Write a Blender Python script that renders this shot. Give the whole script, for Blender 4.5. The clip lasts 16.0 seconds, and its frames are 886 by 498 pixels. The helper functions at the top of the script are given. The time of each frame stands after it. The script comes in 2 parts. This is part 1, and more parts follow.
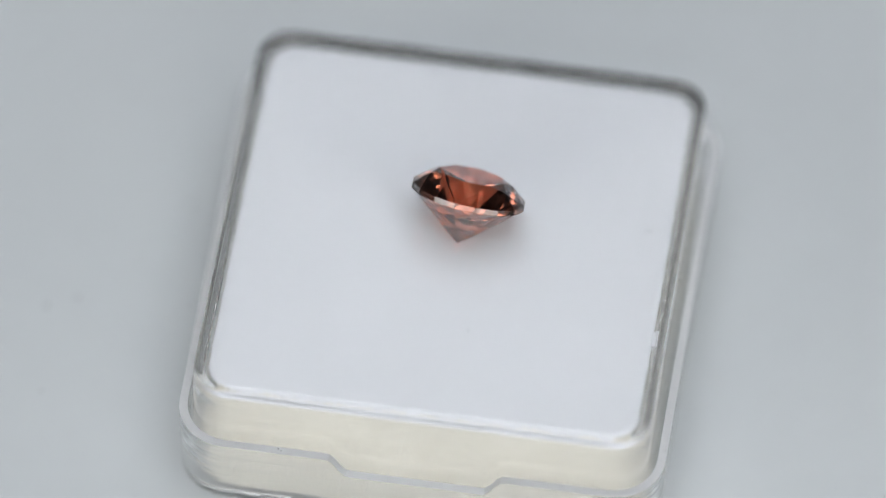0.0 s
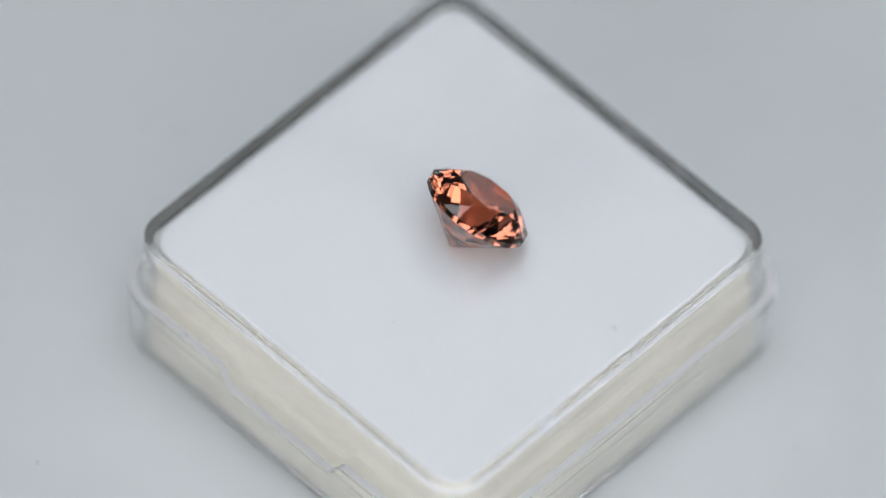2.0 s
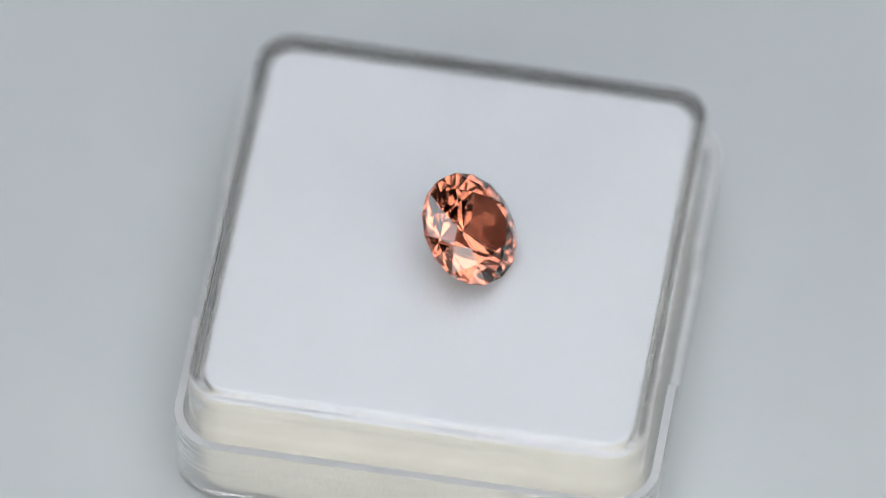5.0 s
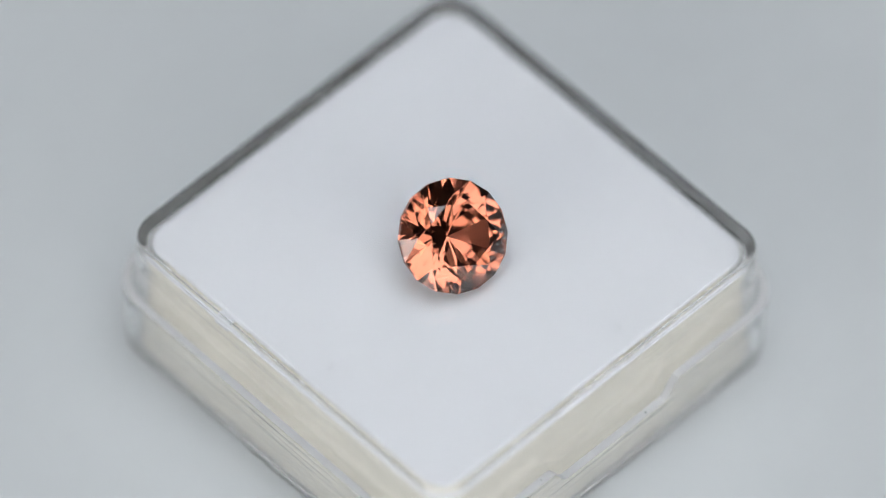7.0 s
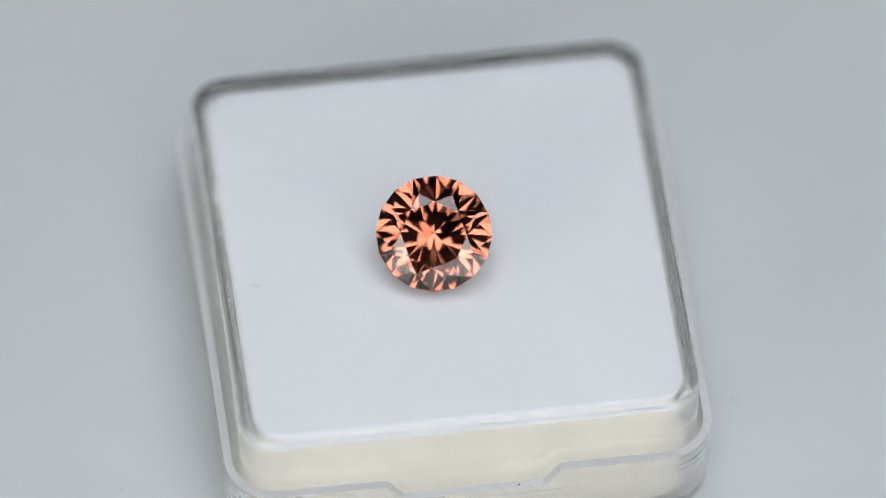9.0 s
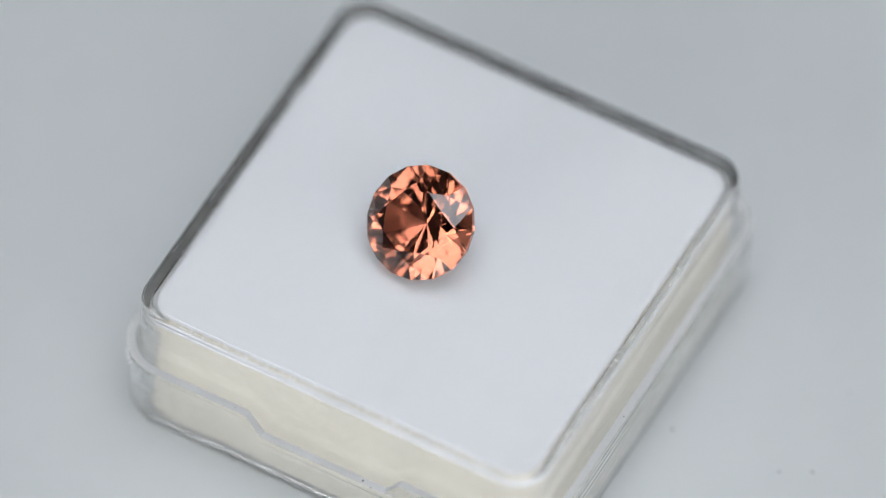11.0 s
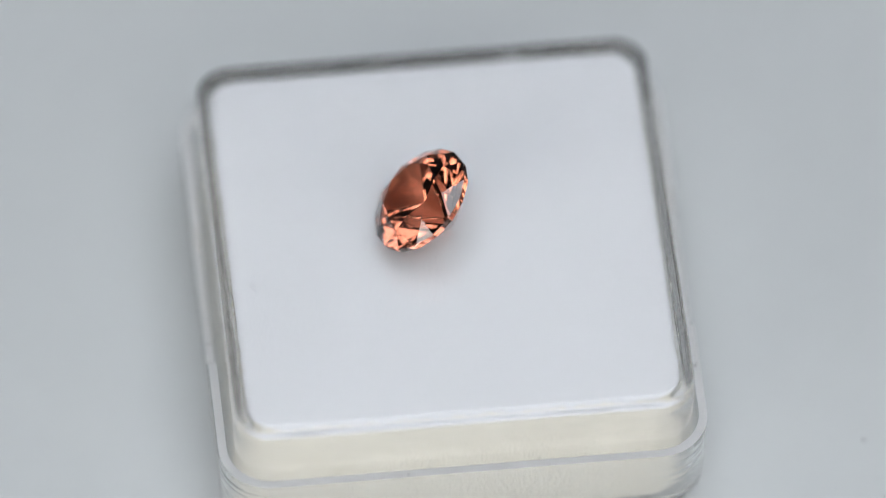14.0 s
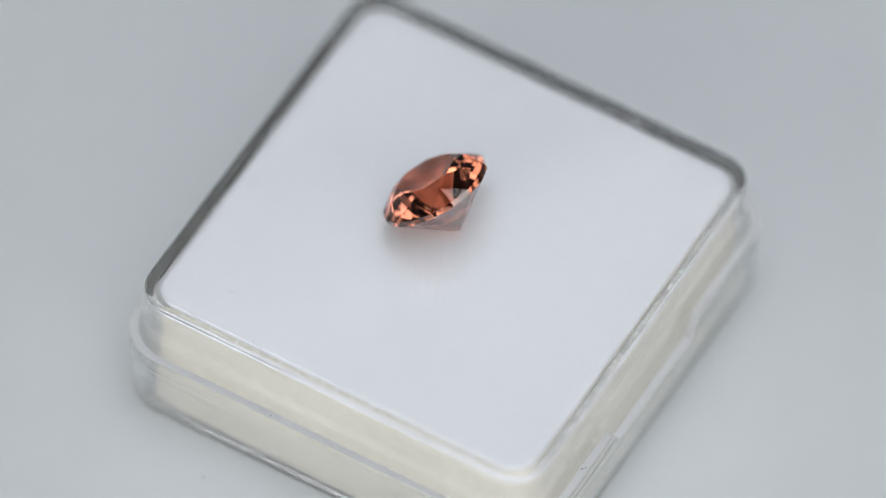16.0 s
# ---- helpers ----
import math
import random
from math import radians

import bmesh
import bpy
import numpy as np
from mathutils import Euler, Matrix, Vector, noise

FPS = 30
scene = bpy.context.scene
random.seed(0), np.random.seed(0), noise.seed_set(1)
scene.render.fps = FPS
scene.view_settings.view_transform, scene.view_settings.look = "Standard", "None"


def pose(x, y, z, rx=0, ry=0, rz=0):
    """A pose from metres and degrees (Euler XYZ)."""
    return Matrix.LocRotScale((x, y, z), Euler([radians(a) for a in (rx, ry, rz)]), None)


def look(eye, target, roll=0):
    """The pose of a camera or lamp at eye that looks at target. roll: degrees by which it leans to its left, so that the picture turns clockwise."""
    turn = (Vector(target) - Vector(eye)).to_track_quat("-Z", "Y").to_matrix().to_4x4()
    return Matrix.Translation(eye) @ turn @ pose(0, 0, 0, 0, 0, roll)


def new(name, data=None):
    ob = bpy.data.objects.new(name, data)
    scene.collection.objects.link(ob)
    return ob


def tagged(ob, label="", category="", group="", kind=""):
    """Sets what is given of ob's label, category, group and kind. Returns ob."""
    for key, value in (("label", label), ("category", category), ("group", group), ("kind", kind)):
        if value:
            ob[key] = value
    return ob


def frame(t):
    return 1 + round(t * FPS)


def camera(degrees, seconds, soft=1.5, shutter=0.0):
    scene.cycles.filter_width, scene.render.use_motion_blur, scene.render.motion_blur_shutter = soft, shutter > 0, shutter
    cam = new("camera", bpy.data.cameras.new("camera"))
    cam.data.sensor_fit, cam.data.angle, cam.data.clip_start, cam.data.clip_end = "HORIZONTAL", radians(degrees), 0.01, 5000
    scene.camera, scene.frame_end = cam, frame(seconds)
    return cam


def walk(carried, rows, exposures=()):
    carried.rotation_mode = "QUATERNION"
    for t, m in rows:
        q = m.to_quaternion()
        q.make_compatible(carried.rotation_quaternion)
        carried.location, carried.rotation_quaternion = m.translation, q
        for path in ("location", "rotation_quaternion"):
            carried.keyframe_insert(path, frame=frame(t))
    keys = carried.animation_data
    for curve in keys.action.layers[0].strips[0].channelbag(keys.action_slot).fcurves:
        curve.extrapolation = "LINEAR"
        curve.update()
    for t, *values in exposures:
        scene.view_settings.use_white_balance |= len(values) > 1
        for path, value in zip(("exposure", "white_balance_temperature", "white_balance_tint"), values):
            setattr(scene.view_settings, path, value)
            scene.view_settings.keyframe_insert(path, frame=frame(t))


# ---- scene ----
MM = 0.001
# ---- camera ----
LID_Z = 10.2 * MM            # the lid's upper face above the platter
cam = camera(4.50, 16.0, soft=0.6)
cam.data.dof.use_dof = True
cam.data.dof.focus_distance = 0.6870
cam.data.dof.aperture_fstop = 10.0
EYE = pose(0, -0.41006, 0.55493 + LID_Z, 36.394, 0, 0.034) @ pose(0, 0, 0, 0, 0, 1.203)
walk(cam, [(0, EYE), (16, EYE)])

# ---- light ----
world = bpy.data.worlds.new("studio_air")
world.use_nodes = True
world.node_tree.nodes["Background"].inputs[0].default_value = (0.55, 0.6, 0.65, 1)
world.node_tree.nodes["Background"].inputs[1].default_value = 0.05
scene.world = world
scene.view_settings.exposure = -0.06
PANEL_TOP, PANEL_RIGHT, PANEL_LOW = 2.95, 1.9, 1.68


# ---- materials ----
def material(name, color, rough=0.5, metal=0.0):
    m = bpy.data.materials.new(name)
    m.use_nodes = True
    b = m.node_tree.nodes["Principled BSDF"]
    b.inputs["Base Color"].default_value = (*color, 1)
    b.inputs["Roughness"].default_value = rough
    b.inputs["Metallic"].default_value = metal
    return m, m.node_tree, b


def link(tree, a, b):
    tree.links.new(a, b)


def noisy(name, dark, light, scale, rough=0.5, bump=0.0, bump_scale=None, detail=6, second=0.0, metal=0.0):
    """A surface that varies between two colours at two scales, with fine relief."""
    m, tree, b = material(name, light, rough, metal)
    n = tree.nodes
    co = n.new("ShaderNodeTexCoord")
    fine, broad = n.new("ShaderNodeTexNoise"), n.new("ShaderNodeTexNoise")
    fine.inputs["Scale"].default_value, fine.inputs["Detail"].default_value = scale, detail
    broad.inputs["Scale"].default_value, broad.inputs["Detail"].default_value = scale * 0.08, 3
    mixv, ramp = n.new("ShaderNodeMix"), n.new("ShaderNodeMix")
    ramp.data_type = "RGBA"
    mixv.inputs[0].default_value = 0.4 + second
    link(tree, co.outputs["Object"], fine.inputs["Vector"])
    link(tree, co.outputs["Object"], broad.inputs["Vector"])
    link(tree, fine.outputs["Fac"], mixv.inputs[2])
    link(tree, broad.outputs["Fac"], mixv.inputs[3])
    link(tree, mixv.outputs[0], ramp.inputs[0])
    ramp.inputs[6].default_value, ramp.inputs[7].default_value = (*dark, 1), (*light, 1)
    link(tree, ramp.outputs[2], b.inputs["Base Color"])
    if bump:
        grain, bm_ = n.new("ShaderNodeTexNoise"), n.new("ShaderNodeBump")
        grain.inputs["Scale"].default_value, grain.inputs["Detail"].default_value = bump_scale or scale, 4
        bm_.inputs["Strength"].default_value, bm_.inputs["Distance"].default_value = bump, 0.0002
        link(tree, co.outputs["Object"], grain.inputs["Vector"])
        link(tree, grain.outputs["Fac"], bm_.inputs["Height"])
        link(tree, bm_.outputs["Normal"], b.inputs["Normal"])
    return m


def clear_plastic(name, color, rough, waves, lines=0.35):
    """Moulded clear polystyrene: faint flow waves and fine scuffs."""
    m, tree, b = material(name, color, rough)
    n = tree.nodes
    b.inputs["Transmission Weight"].default_value = 1.0
    b.inputs["IOR"].default_value = 1.52
    co, wave, bm_ = n.new("ShaderNodeTexCoord"), n.new("ShaderNodeTexNoise"), n.new("ShaderNodeBump")
    wave.inputs["Scale"].default_value, wave.inputs["Detail"].default_value = 260, 2
    bm_.inputs["Strength"].default_value, bm_.inputs["Distance"].default_value = waves, 0.0004
    link(tree, co.outputs["Object"], wave.inputs["Vector"])
    link(tree, wave.outputs["Fac"], bm_.inputs["Height"])
    # moulding lines that run level round the walls
    level, line, fine = n.new("ShaderNodeMapping"), n.new("ShaderNodeTexNoise"), n.new("ShaderNodeBump")
    level.inputs["Scale"].default_value = (0.03, 0.03, 1.0)
    line.inputs["Scale"].default_value, line.inputs["Detail"].default_value = 1900, 3
    fine.inputs["Strength"].default_value, fine.inputs["Distance"].default_value = lines, 0.0001
    link(tree, co.outputs["Object"], level.inputs["Vector"])
    link(tree, level.outputs["Vector"], line.inputs["Vector"])
    link(tree, line.outputs["Fac"], fine.inputs["Height"])
    link(tree, bm_.outputs["Normal"], fine.inputs["Normal"])
    link(tree, fine.outputs["Normal"], b.inputs["Normal"])
    return m


PLASTIC = clear_plastic("clear_polystyrene", (0.98, 0.985, 0.985), 0.05, 0.02)
HAZED = clear_plastic("hazy_polystyrene", (0.985, 0.99, 0.99), 0.24, 0.05)
# some opaque white besides the scuffing, to brighten the lid's dark edges
HAZED.node_tree.nodes["Principled BSDF"].inputs["Transmission Weight"].default_value = 0.86
# clear rim; its white reflection is put in as a part-opaque white
SHEEN_RIM = noisy("rim_with_sheen", (0.88, 0.90, 0.91), (0.97, 0.98, 0.985), 1500, 0.4, 0.3)
SHEEN_RIM.node_tree.nodes["Principled BSDF"].inputs["Transmission Weight"].default_value = 0.52
PAD = noisy("white_card", (0.66, 0.675, 0.70), (0.74, 0.755, 0.785), 900, 0.85, 0.2, 3500)
FOAM = noisy("cream_foam", (0.52, 0.495, 0.41), (0.98, 0.95, 0.85), 2600, 0.9, 0.8, 5000)
PLATTER = noisy("matte_white_platter", (0.515, 0.545, 0.55), (0.555, 0.585, 0.59), 300, 0.55, 0.05, 1500)
DUST = noisy("dark_lint", (0.03, 0.03, 0.035), (0.10, 0.10, 0.11), 4000, 0.9)
PALE_LINT = noisy("pale_lint", (0.20, 0.20, 0.22), (0.34, 0.34, 0.36), 4000, 0.9)
CHIP = noisy("whitened_plastic", (0.7, 0.72, 0.74), (0.9, 0.91, 0.93), 5000, 0.6, 0.5)
BASE = noisy("grey_plastic", (0.2, 0.2, 0.21), (0.26, 0.26, 0.27), 60, 0.5, 0.05)
TABLE = noisy("table_laminate", (0.42, 0.42, 0.43), (0.5, 0.5, 0.51), 30, 0.5, 0.05)
# for the added surround; its tone sets how dark the gem's reflections are
WALL = noisy("dark_surround", (0.07, 0.073, 0.077), (0.095, 0.099, 0.104), 12, 0.9, 0.1)
FLOOR = noisy("floor_vinyl", (0.1, 0.1, 0.11), (0.15, 0.15, 0.16), 8, 0.6, 0.1)
FRAME = noisy("black_metal", (0.02, 0.02, 0.02), (0.04, 0.04, 0.04), 40, 0.45, 0.05)

GEM, tree, shader = material("orange_brown_garnet", (0.66, 0.205, 0.117), 0.0)
shader.inputs["Transmission Weight"].default_value = 1.0
shader.inputs["IOR"].default_value = 1.87


def glowing(name, color, strength):
    m, tree, b = material(name, (0.8, 0.8, 0.8), 0.6)
    b.inputs["Emission Color"].default_value = (*color, 1)
    b.inputs["Emission Strength"].default_value = strength
    return m


# ---- mesh helpers ----
def finish(name, bm, mat, parent=None, label="", smooth=False):
    bmesh.ops.recalc_face_normals(bm, faces=bm.faces)
    me = bpy.data.meshes.new(name)
    bm.to_mesh(me)
    bm.free()
    me.materials.append(mat)
    if smooth:
        for p in me.polygons:
            p.use_smooth = p.loop_total <= 4
        me.set_sharp_from_angle(angle=radians(38))
    ob = new(name, me)
    if parent:
        ob.parent = parent
    if label:
        ob["label"] = label
    return ob


def part(name, bm, mat, parent, label="", smooth=False):
    return finish(name, bm, mat, parent, label, smooth)


def piece(name, faces, mat, parent, label="", smooth=False):
    """Some faces of a closed shape as a part of their own, with the same outward sides."""
    verts = list({v: 0 for f in faces for v in f.verts})
    place = {v: i for i, v in enumerate(verts)}
    me = bpy.data.meshes.new(name)
    me.from_pydata([v.co[:] for v in verts], [], [[place[v] for v in f.verts] for f in faces])
    me.materials.append(mat)
    if smooth:
        for p in me.polygons:
            p.use_smooth = p.loop_total <= 4
        me.set_sharp_from_angle(angle=radians(38))
    ob = new(name, me)
    ob.parent = parent
    if label:
        ob["label"] = label
    return ob


def box(bm, x0, x1, y0, y1, z0, z1):
    m = Matrix.Translation(((x0 + x1) / 2, (y0 + y1) / 2, (z0 + z1) / 2)) @ Matrix.Diagonal((x1 - x0, y1 - y0, z1 - z0, 1))
    return bmesh.ops.create_cube(bm, size=1, matrix=m)


def ring_points(half, r, stops, n=8):
    """A rounded square, from the south side's west end anticlockwise; the same number of points for all sizes.
    Each point also says how far along its side it lies and on which side (S, E, N, W)."""
    out = []
    for k, side in enumerate("SENW"):
        c, s = math.cos(k * math.pi / 2), math.sin(k * math.pi / 2)
        line = [(u, -half, u) for u in stops]
        arc = []
        for i in range(n + 1):
            a = -math.pi / 2 + math.pi / 2 * i / n
            arc.append((half - r + r * math.cos(a), -half + r + r * math.sin(a), half))
        for x, y, u in line + arc:
            out.append((x * c - y * s, x * s + y * c, u, side))
    return out


STOPS = [-5.6, -5.3, -5.0, -4.6, -4.25, -3.95, 3.95, 4.25, 4.6, 5.0, 5.3, 5.6]


def loft(bm, rings, closed=True, jitter=0.0, stops=STOPS):
    """rings: (half, corner radius, height, drop) in millimetres; drop lowers the notch on the south and north sides."""
    loops = []
    for half, r, z, drop in rings:
        vs = []
        for x, y, u, side in ring_points(half, r, stops):
            d = 0.0
            if drop and side in "SN" and abs(u) < 5.6:
                f = min(1, max(0, (5.45 - abs(u)) / 1.3))
                d = drop * f * f * (3 - 2 * f)
            j = 1 + jitter * noise.noise((x * 0.9, y * 0.9, z)) + jitter * 0.4 * noise.noise((x * 2.7, y * 2.7, z))
            vs.append(bm.verts.new((x * j * MM, y * j * MM, (z - d) * MM)))
        loops.append(vs)
    n = len(loops[0])
    pairs = list(zip(loops, loops[1:])) + ([(loops[-1], loops[0])] if closed else [])
    for a, b in pairs:
        for i in range(n):
            bm.faces.new((a[i], a[(i + 1) % n], b[(i + 1) % n], b[i]))
    return loops


def fibre(bm, points, r):
    """A thin bent thread through points, in millimetres."""
    pts = [Vector(p) * MM for p in points]
    rings = []
    for i, p in enumerate(pts):
        d = (pts[min(i + 1, len(pts) - 1)] - pts[max(i - 1, 0)]).normalized()
        a = d.orthogonal().normalized()
        b = d.cross(a)
        rings.append([bm.verts.new(p + (a * math.cos(k * 1.5708) + b * math.sin(k * 1.5708)) * r * MM) for k in range(4)])
    for u, v in zip(rings, rings[1:]):
        for k in range(4):
            bm.faces.new((u[k], u[(k + 1) % 4], v[(k + 1) % 4], v[k]))
    bm.faces.new(rings[0])
    bm.faces.new(rings[-1])


# ---- the turn ----
def turn(t):
    """Degrees by which the platter has turned at t seconds."""
    return -18.2426 * t + 1.748 * (t / 16) * (1 - t / 16)


STILL = pose(0.304 * MM, 0.184 * MM, 0, 0, 0, -7.632)      # the box on the platter at 0 s


# ---- structure ----
def slab(name, x0, x1, y0, y1, z0, z1, mat, label):
    bm = bmesh.new()
    box(bm, x0, x1, y0, y1, z0, z1)
    return tagged(finish(name, bm, mat), label, name.split("_")[0], kind="structure")


slab("floor", -2, 2, -2, 2, -0.9, -0.8, FLOOR, "dark grey vinyl floor of the studio")
# roof and four walls: unseen surround, added to give the gem dark reflections
slab("ceiling", -0.92, 0.92, -0.92, 0.92, 1.3, 1.32, WALL, "unseen charcoal roof added to darken reflections")
slab("wall_north", -0.9, 0.9, 0.9, 0.92, -0.8, 1.3, WALL, "unseen charcoal wall added to darken reflections")
slab("wall_south", -0.9, 0.9, -0.92, -0.9, -0.8, 1.3, WALL, "unseen charcoal wall added to darken reflections")
slab("wall_east", 0.9, 0.92, -0.92, 0.92, -0.8, 1.3, WALL, "unseen charcoal wall added to darken reflections")
slab("wall_west", -0.92, -0.9, -0.92, 0.92, -0.8, 1.3, WALL, "unseen charcoal wall added to darken reflections")


def make_table():
    table = tagged(new("table"), "grey laminate table under the turntable", "table")
    bm = bmesh.new()
    box(bm, -0.6, 0.6, -0.45, 0.45, -0.06, -0.03)
    bmesh.ops.bevel(bm, geom=bm.edges[:], offset=0.003, segments=2, affect="EDGES")
    part("tabletop", bm, TABLE, table)
    for x in (-0.55, 0.55):
        for y in (-0.4, 0.4):
            bm = bmesh.new()
            box(bm, x - 0.02, x + 0.02, y - 0.02, y + 0.02, -0.8, -0.06)
            bmesh.ops.bevel(bm, geom=bm.edges[:], offset=0.003, segments=1, affect="EDGES")
            part("leg", bm, FRAME, table)


def make_light(eye, target, w, h, strength, color):
    """An unseen panel added for its light: housing, diffuser and stand."""
    lamp = tagged(new("added_light_panel"), "added unseen panel with a white glowing diffuser", "lamp", "studio lights")
    m = look(eye, target)
    bm = bmesh.new()
    box(bm, -w / 2, w / 2, -h / 2, h / 2, 0.006, 0.04)
    bmesh.ops.bevel(bm, geom=bm.edges[:], offset=0.004, segments=2, affect="EDGES")
    bm.transform(m)
    part("housing", bm, FRAME, lamp)
    bm = bmesh.new()
    box(bm, -w / 2 + 0.01, w / 2 - 0.01, -h / 2 + 0.01, h / 2 - 0.01, 0.0, 0.005)
    bm.transform(m)
    part("diffuser", bm, glowing("diffuser_glow", color, strength), lamp)
    back = m @ Vector((0, 0, 0.045))
    bm = bmesh.new()
    bmesh.ops.create_cone(bm, segments=16, radius1=0.012, radius2=0.012, depth=1.298 - back.z,
                          matrix=Matrix.Translation((back.x, back.y, (1.298 + back.z) / 2)), cap_ends=True)
    part("ceiling_pole", bm, FRAME, lamp)


make_table()
# one panel overhead; four added in front to brighten foam sides and gem
make_light((0.06, -0.06, 0.80), (0.06, -0.06, 0), 0.72, 0.86, PANEL_TOP, (0.95, 0.98, 1.05))
make_light((0.30, -0.56, 0.55), (0, 0, 0), 0.28, 0.36, PANEL_RIGHT, (1.0, 0.98, 0.95))
make_light((-0.46, -0.50, 0.21), (0, 0, 0.01), 0.40, 0.30, PANEL_LOW * 2.4, (1.0, 0.98, 0.94))
make_light((0.50, -0.46, 0.19), (0, 0, 0.01), 0.34, 0.26, PANEL_LOW * 2.04, (1.0, 0.98, 0.94))
make_light((0.02, -0.66, 0.20), (0, 0, 0.01), 0.30, 0.26, PANEL_LOW * 1.57, (1.0, 0.98, 0.94))


# ---- turntable ----
def make_turntable():
    thing = tagged(new("turntable"), "small turntable with a matte pale grey rotating platter", "turntable")
    bm = bmesh.new()
    bmesh.ops.create_cone(bm, segments=64, radius1=0.09, radius2=0.085, depth=0.022, matrix=Matrix.Translation((0, 0, -0.019)), cap_ends=True)
    part("motor_base", bm, BASE, thing, "grey plastic motor base", smooth=True)
    bm = bmesh.new()
    bmesh.ops.create_cone(bm, segments=128, radius1=0.1, radius2=0.1, depth=0.008, matrix=Matrix.Translation((0, 0, -0.004)), cap_ends=True)
    rim = [e for e in bm.edges if len(e.link_faces) == 2 and max(len(f.verts) for f in e.link_faces) > 4]
    bmesh.ops.bevel(bm, geom=rim, offset=0.001, segments=3, affect="EDGES")
    return part("platter", bm, PLATTER, thing, "matte pale grey platter", smooth=True)


platter = make_turntable()


# ---- gem box ----
def make_box():
    thing = tagged(new("gem_box"), "clear plastic square gem display box with white foam insert", "display box")
    # lower tray with a finger notch on two sides; heights run down from the upper face
    bm = bmesh.new()
    rings = [(13.2, 2.2, -10.2, 0), (13.7, 2.4, -10.2, 0), (14.45, 2.78, -10.14, 0), (14.7, 2.93, -9.96, 0), (14.83, 3.0, -9.6, 0), (14.93, 3.1, -6.1, 0), (14.97, 3.1, -4.36, 1.5),
             (14.46, 2.7, -4.36, 1.5), (14.42, 2.7, -6.1, 0), (14.34, 2.6, -9.4, 0), (14.0, 2.3, -9.7, 0), (13.7, 2.1, -9.7, 0)]
    loops = loft(bm, rings, closed=False)
    bm.faces.new(loops[0])
    bm.faces.new(loops[-1])
    n = len(loops[0])
    for i in range(n):
        for f in loops[6][i].link_faces:
            if loops[7][i] in f.verts:
                f.material_index = 1
    bmesh.ops.recalc_face_normals(bm, faces=bm.faces)
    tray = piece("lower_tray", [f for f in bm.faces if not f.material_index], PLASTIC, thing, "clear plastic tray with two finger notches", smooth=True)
    # the rim's upper face carries the whitened plastic as its sheen
    rim = piece("rim", [f for f in bm.faces if f.material_index], SHEEN_RIM, tray, "clear plastic rim, its white sheen put into the colour", smooth=True)
    bm.free()
    # inverted cup that closes the box
    bm = bmesh.new()
    rings = [(13.70, 1.88, 0.0, 0), (13.84, 1.96, -0.015, 0), (13.94, 2.03, -0.06, 0), (14.0, 2.08, -0.14, 0), (14.03, 2.1, -0.27, 0), (14.04, 2.1, -0.6, 0), (14.22, 2.35, -9.5, 0), (14.18, 2.3, -9.66, 0), (14.0, 2.2, -9.66, 0),
             (13.72, 1.9, -9.5, 0), (13.62, 1.84, -3.3, 0), (13.57, 1.82, -3.15, 0), (13.54, 1.8, -1.7, 0), (13.50, 1.76, -1.3, 0), (13.40, 1.68, -1.02, 0), (13.25, 1.6, -0.92, 0), (13.0, 1.45, -0.9, 0)]
    loops = loft(bm, rings, closed=False)
    bm.faces.new(loops[0])
    bm.faces.new(loops[-1])
    bmesh.ops.recalc_face_normals(bm, faces=bm.faces)
    within = {v for ring in loops[7:15] for v in ring}
    low = [f for f in bm.faces if len(f.verts) == 4 and all(v in within for v in f.verts)]
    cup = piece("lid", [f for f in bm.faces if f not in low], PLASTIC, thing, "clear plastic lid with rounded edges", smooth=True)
    skirt = piece("inner_wall", low, HAZED, cup, "hazy scuffed inner wall, whitened to lighten the lid's edges", smooth=True)
    bm.free()
    # foam block with its white facing
    bm = bmesh.new()
    loops = loft(bm, [(13.3, 2.4, -9.48, 0), (13.42, 2.5, -9.3, 0), (13.30, 2.5, -6.0, 0), (13.22, 2.45, -3.4, 0), (13.2, 2.4, -1.9, 0), (13.12, 2.3, -1.35, 0), (12.9, 2.1, -1.2, 0), (12.2, 1.6, -1.17, 0)], closed=False, jitter=0.002)
    bm.faces.new(loops[0])
    bm.faces.new(loops[-1])
    part("foam_block", bm, FOAM, thing, "cream foam block", smooth=True)
    bm = bmesh.new()
    stops = [-10.8 + 0.2 * k for k in range(109)]
    loops = loft(bm, [(13.05, 1.65, -1.16, 0), (13.22, 1.75, -1.14, 0), (13.18, 1.75, -1.07, 0), (13.0, 1.65, -0.97, 0), (12.7, 1.5, -0.94, 0)], closed=False, jitter=0.004, stops=stops)
    bm.faces.new(loops[0])
    bm.faces.new(loops[-1])
    box(bm, 12.9 * MM, 13.46 * MM, -6.0 * MM, -4.9 * MM, -1.3 * MM, -1.07 * MM)
    part("foam_facing", bm, PAD, thing, "white fuzzy facing sheet", smooth=True)
    # loose hairs along the cut edge of the facing
    bm = bmesh.new()
    edge = ring_points(13.15, 1.75, stops)
    for x, y, _, _ in edge * 2:
        x, y = x + random.uniform(-0.12, 0.12), y + random.uniform(-0.12, 0.12)
        a = math.atan2(y, x) + random.gauss(0, 1.0)
        n = random.uniform(0.12, 0.34)
        pts = [(x + n * q * math.cos(a + q), y + n * q * math.sin(a + q), -1.04 + 0.06 * q - random.uniform(0, 0.05)) for q in (0, 0.5, 1)]
        fibre(bm, pts, 0.016)
    part("edge_fuzz", bm, PAD, thing, "loose white hairs on the cut edge")
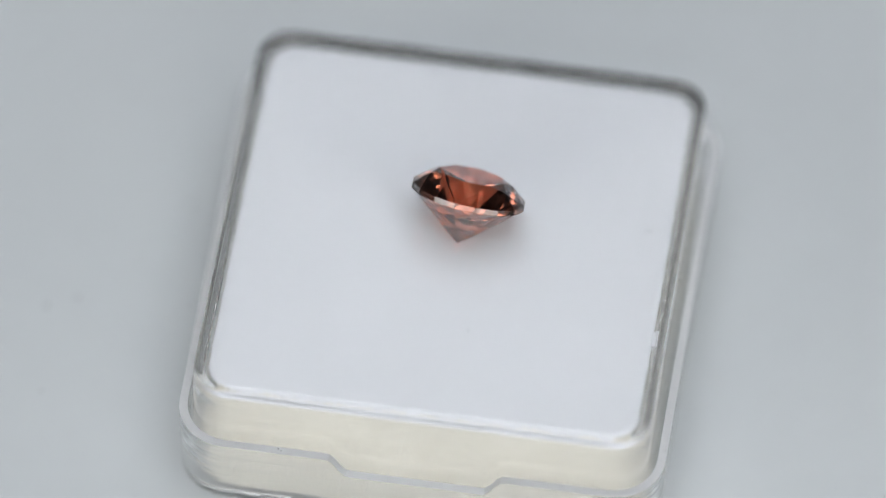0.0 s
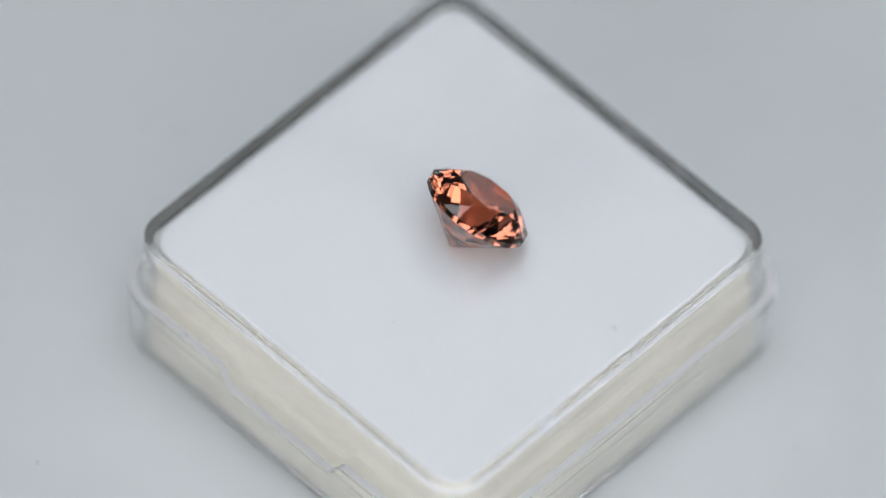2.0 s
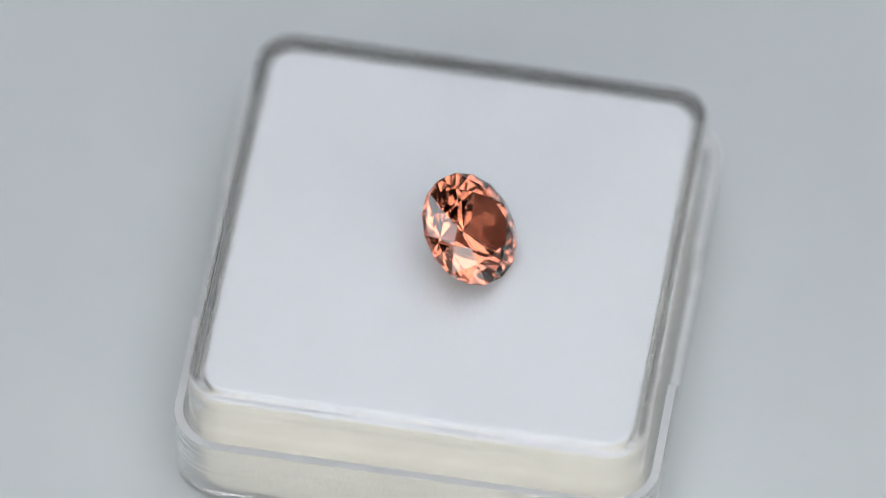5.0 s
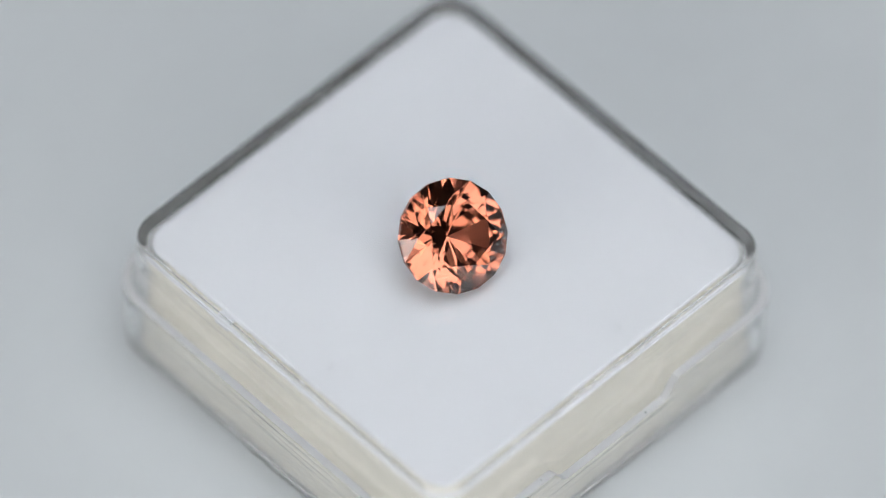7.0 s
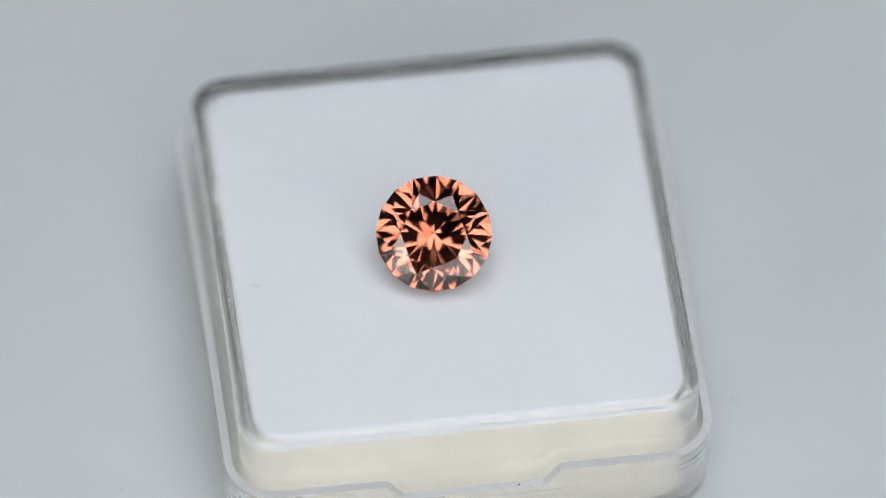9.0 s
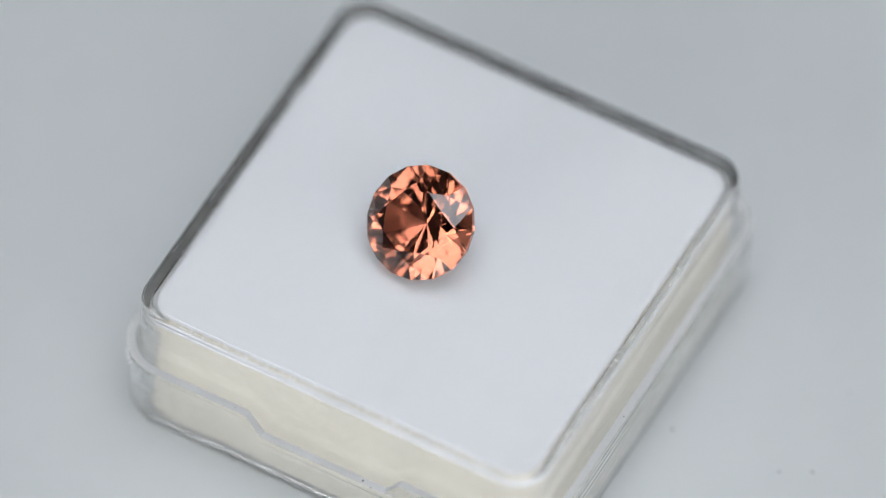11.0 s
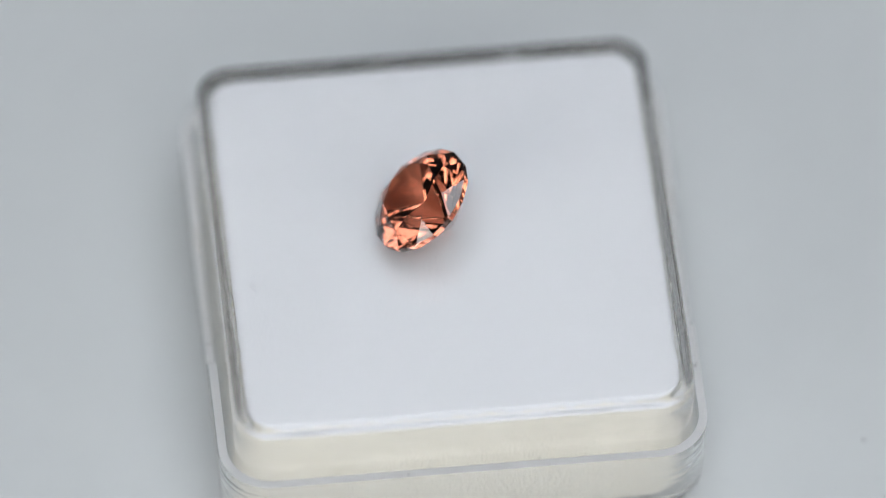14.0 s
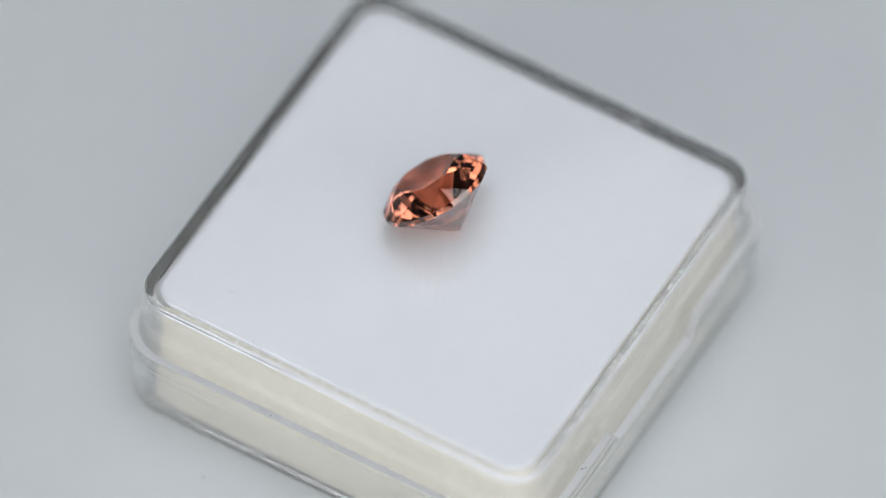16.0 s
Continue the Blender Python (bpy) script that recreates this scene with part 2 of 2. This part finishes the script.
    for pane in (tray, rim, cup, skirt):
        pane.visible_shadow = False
    thing.matrix_basis = STILL @ pose(0, 0, LID_Z)
    return thing


gem_box = make_box()


# ---- gem ----
def make_gem():
    """A round brilliant: table, eight stars and kites, sixteen upper halves, faceted girdle, eight pavilion mains and sixteen lower halves."""
    R, crown, pav, girdle, table = 3.56, radians(35), radians(40), 0.33, 0.57
    bm = bmesh.new()
    pd = R * math.tan(pav)

    def at(r, deg, z):
        return bm.verts.new((r * math.cos(radians(deg)) * MM, r * math.sin(radians(deg)) * MM, z * MM))
    low = [at(R, k * 22.5, pd) for k in range(16)]
    high = [at(R, k * 22.5, pd + girdle) for k in range(16)]
    rt = R * table
    h = (R - rt) * math.tan(crown)
    tops = [at(rt, k * 45, pd + girdle + h) for k in range(8)]
    rs = R * 0.742
    zs = h * (R - rs * math.cos(radians(22.5))) / (R - rt)
    stars = [at(rs, k * 45 + 22.5, pd + girdle + zs) for k in range(8)]
    rl = R * 0.26
    zl = rl * math.cos(radians(22.5)) * math.tan(pav)
    tips = [at(rl, k * 45, zl) for k in range(8)]
    culet = bm.verts.new((0, 0, 0))
    bands = {"crown": [], "girdle": [], "pavilion": []}
    bm.faces.new(tops)
    for k in range(8):
        n = (k + 1) % 8
        bm.faces.new((tops[k], stars[k], tops[n]))
        bm.faces.new((tops[k], stars[k - 1], high[2 * k], stars[k]))
        bm.faces.new((culet, tips[k], low[2 * k + 1], tips[n]))
        bm.faces.new((stars[k], high[2 * k], high[2 * k + 1]))
        bm.faces.new((stars[k], high[2 * k + 1], high[(2 * k + 2) % 16]))
    for k in range(16):
        n = (k + 1) % 16
        bm.faces.new((low[k], low[n], high[n], high[k]))
        bm.faces.new((tips[(k + 1) // 2 % 8], low[k], low[n]))
    bmesh.ops.recalc_face_normals(bm, faces=bm.faces)
    gem = new("gemstone")
    for f in bm.faces:
        z = f.calc_center_median().z / MM
        bands["girdle" if pd + 0.01 < z < pd + girdle - 0.01 and len(f.verts) == 4 and abs(f.normal.z) < 0.1 else "crown" if z > pd else "pavilion"].append(f)
    for name, faces in bands.items():
        piece(name, faces, GEM, gem)
    bm.free()
    return tagged(gem, "round brilliant-cut orange-brown gemstone leaning on its pavilion", "gemstone")


gem = make_gem()
# it leans on its pavilion, the culet near the middle of the lid
GEM_POSE = STILL @ pose(0.42 * MM, -0.70 * MM, LID_Z + 0.01 * MM, 0, 0, 80.1) @ pose(0, 0, 0, 0, 40.0, 0)
gem.matrix_basis = GEM_POSE


# ---- dust, lint and wear ----
def speck(bm, x, y, z, size, flat=0.6):
    """An irregular crumb, in millimetres."""
    m = pose(x * MM, y * MM, z * MM, random.uniform(0, 40), random.uniform(0, 40), random.uniform(0, 360)) @ Matrix.Diagonal((1, random.uniform(0.5, 0.9), flat, 1))
    made = bmesh.ops.create_icosphere(bm, subdivisions=1, radius=size * MM, matrix=m)
    for v in made["verts"]:
        v.co += Vector([random.uniform(-0.3, 0.3) * size * MM for _ in range(3)])


def curl(x, y, turn_deg, length, bend, z=0.02):
    """Points of a short curled thread lying on the lid."""
    out = []
    for i in range(7):
        s = i / 6 - 0.5
        a = radians(turn_deg)
        u, w = s * length, bend * (0.25 - s * s) * 4 + 0.08 * bend * math.sin(9 * s)
        out.append((x + u * math.cos(a) - w * math.sin(a), y + u * math.sin(a) + w * math.cos(a), z))
    return out


riders = []


def rider(name, bm, mat, label, category, up=LID_Z):
    ob = tagged(finish(name, bm, mat), label, category, kind="stuff")
    ob.matrix_basis = STILL @ pose(0, 0, up)
    riders.append(ob)


def make_wear():
    # dark specks on the lid's upper face
    bm = bmesh.new()
    for x, y, s in ((3.11, -4.24, 0.05), (2.06, -7.24, 0.06), (9.85, 0.14, 0.045), (-7.62, -1.18, 0.035), (9.81, -0.81, 0.03), (4.44, 5.41, 0.03), (-1.9, -7.11, 0.035), (6.4, -9.3, 0.02)):
        speck(bm, x, y, 0.02, s)
    fibre(bm, curl(2.10, -7.10, 70, 0.22, 0.06), 0.018)
    fibre(bm, curl(-9.15, 5.45, 25, 0.42, 0.03), 0.012)
    rider("dust_specks", bm, DUST, "dark dust specks scattered on the clear lid", "dust")
    # pale curled threads
    bm = bmesh.new()
    for x, y, a, n, b in ((11.8, 1.9, 60, 0.55, 0.25), (-3.0, 11.9, 20, 0.8, 0.2), (-10.7, 8.9, 110, 0.5, 0.12), (-0.2, 8.8, 40, 0.5, 0.08), (12.0, 2.1, 150, 0.3, 0.15), (-2.85, 11.7, 95, 0.5, 0.2)):
        fibre(bm, curl(x, y, a, n, b), 0.018)
    rider("lint_threads", bm, PALE_LINT, "pale curled lint threads on the clear lid", "lint")
    # scratches along the lid's sides
    bm = bmesh.new()
    fibre(bm, [(14.03, -8.0 + k, -1.56 - 0.012 * k) for k in range(13)], 0.022)
    fibre(bm, [(14.02, 4.9 + 0.6 * k, -1.15 - 0.09 * k) for k in range(7)], 0.014)
    for x, z, n in ((-9.3, -3.1, 0.5), (-8.8, -2.9, 0.45), (-7.39, -3.73, 0.2), (-4.37, -3.9, 0.3), (-0.68, -3.8, 0.35), (1.2, -4.0, 0.3), (5.6, -3.2, 0.25)):
        fibre(bm, [(x, -14.10, z), (x + 0.05, -14.095, z + n / 2), (x + 0.03, -14.09, z + n)], 0.016)
    for y, z, n in ((8.1, -3.6, 0.3), (0.7, -3.9, 0.35), (-6.4, -3.4, 0.25)):
        fibre(bm, [(-14.10, y, z), (-14.095, y + 0.06, z + n / 2), (-14.09, y - 0.02, z + n)], 0.014)
    rider("scratches", bm, PALE_LINT, "fine scratches in the clear plastic sides", "scratch")
    # dark grit caught on the tray's rim
    bm = bmesh.new()
    for x, y, z, s in ((-8.45, -14.62, -4.34, 0.085), (-8.26, -14.75, -4.34, 0.05), (-14.32, -4.38, -4.34, 0.05), (-14.78, 3.66, -4.34, 0.05), (-14.42, 9.6, -4.34, 0.05), (-14.5, -4.3, -4.34, 0.035), (-14.93, -5.24, -6.19, 0.06),
                       (-14.94, -4.75, -5.86, 0.05), (14.95, 7.43, -5.23, 0.05), (14.10, 1.21, -3.7, 0.05), (-9.72, -14.1, -3.54, 0.05), (-2.75, 14.75, -5.83, 0.10), (-3.4, 14.95, -5.83, 0.06), (-5.0, 14.8, -5.2, 0.045),
                       (-14.3, -7.2, -4.34, 0.03), (-14.3, -10.4, -4.34, 0.03), (6.2, 14.7, -4.34, 0.04), (-14.92, 8.0, -7.0, 0.03)):
        speck(bm, x, y, z, s)
    rider("rim_grit", bm, DUST, "dark grit caught along the plastic rim", "dust")
    # whitened burrs on one corner and beside a notch
    bm = bmesh.new()
    for _ in range(26):
        a = radians(random.gauss(46, 9))
        speck(bm, 11.9 + 3.08 * math.cos(a), 11.9 + 3.08 * math.sin(a), random.uniform(-5.5, -4.5), random.uniform(0.03, 0.12))
    for _ in range(22):
        speck(bm, random.gauss(-4.1, 0.6), random.uniform(14.55, 14.95), random.uniform(-5.95, -5.8), random.uniform(0.03, 0.10))
    for _ in range(5):
        speck(bm, 13.3 + random.uniform(-0.1, 0.1), -5.8 + random.uniform(-0.2, 0.2), -0.02, random.uniform(0.03, 0.07))
    rider("plastic_burrs", bm, CHIP, "whitened burrs and crumbs on the moulded edge", "burr")
    # specks on the platter
    bm = bmesh.new()
    for x, y, s in ((-16.0, -0.7, 0.14), (-23.2, -1.1, 0.16), (-25.0, -2.1, 0.16), (-17.3, 6.95, 0.12), (-10.9, -25.0, 0.12), (-24.2, -8.5, 0.08), (21.0, 9.0, 0.08), (5.0, 23.0, 0.07)):
        speck(bm, x, y, 0.03, s, 0.4)
    rider("platter_specks", bm, PALE_LINT, "grey dust specks on the pale platter", "dust", 0)


make_wear()


# ---- motion of the turntable and all that stands on it ----
def motions():
    times = [k * 0.5 for k in range(33)]
    for thing, m in ((platter, Matrix.Identity(4)), (gem_box, gem_box.matrix_basis.copy()), (gem, GEM_POSE),
                     *((ob, ob.matrix_basis.copy()) for ob in riders)):
        walk(thing, [(t, pose(0, 0, 0, 0, 0, turn(t)) @ m) for t in times])


motions()
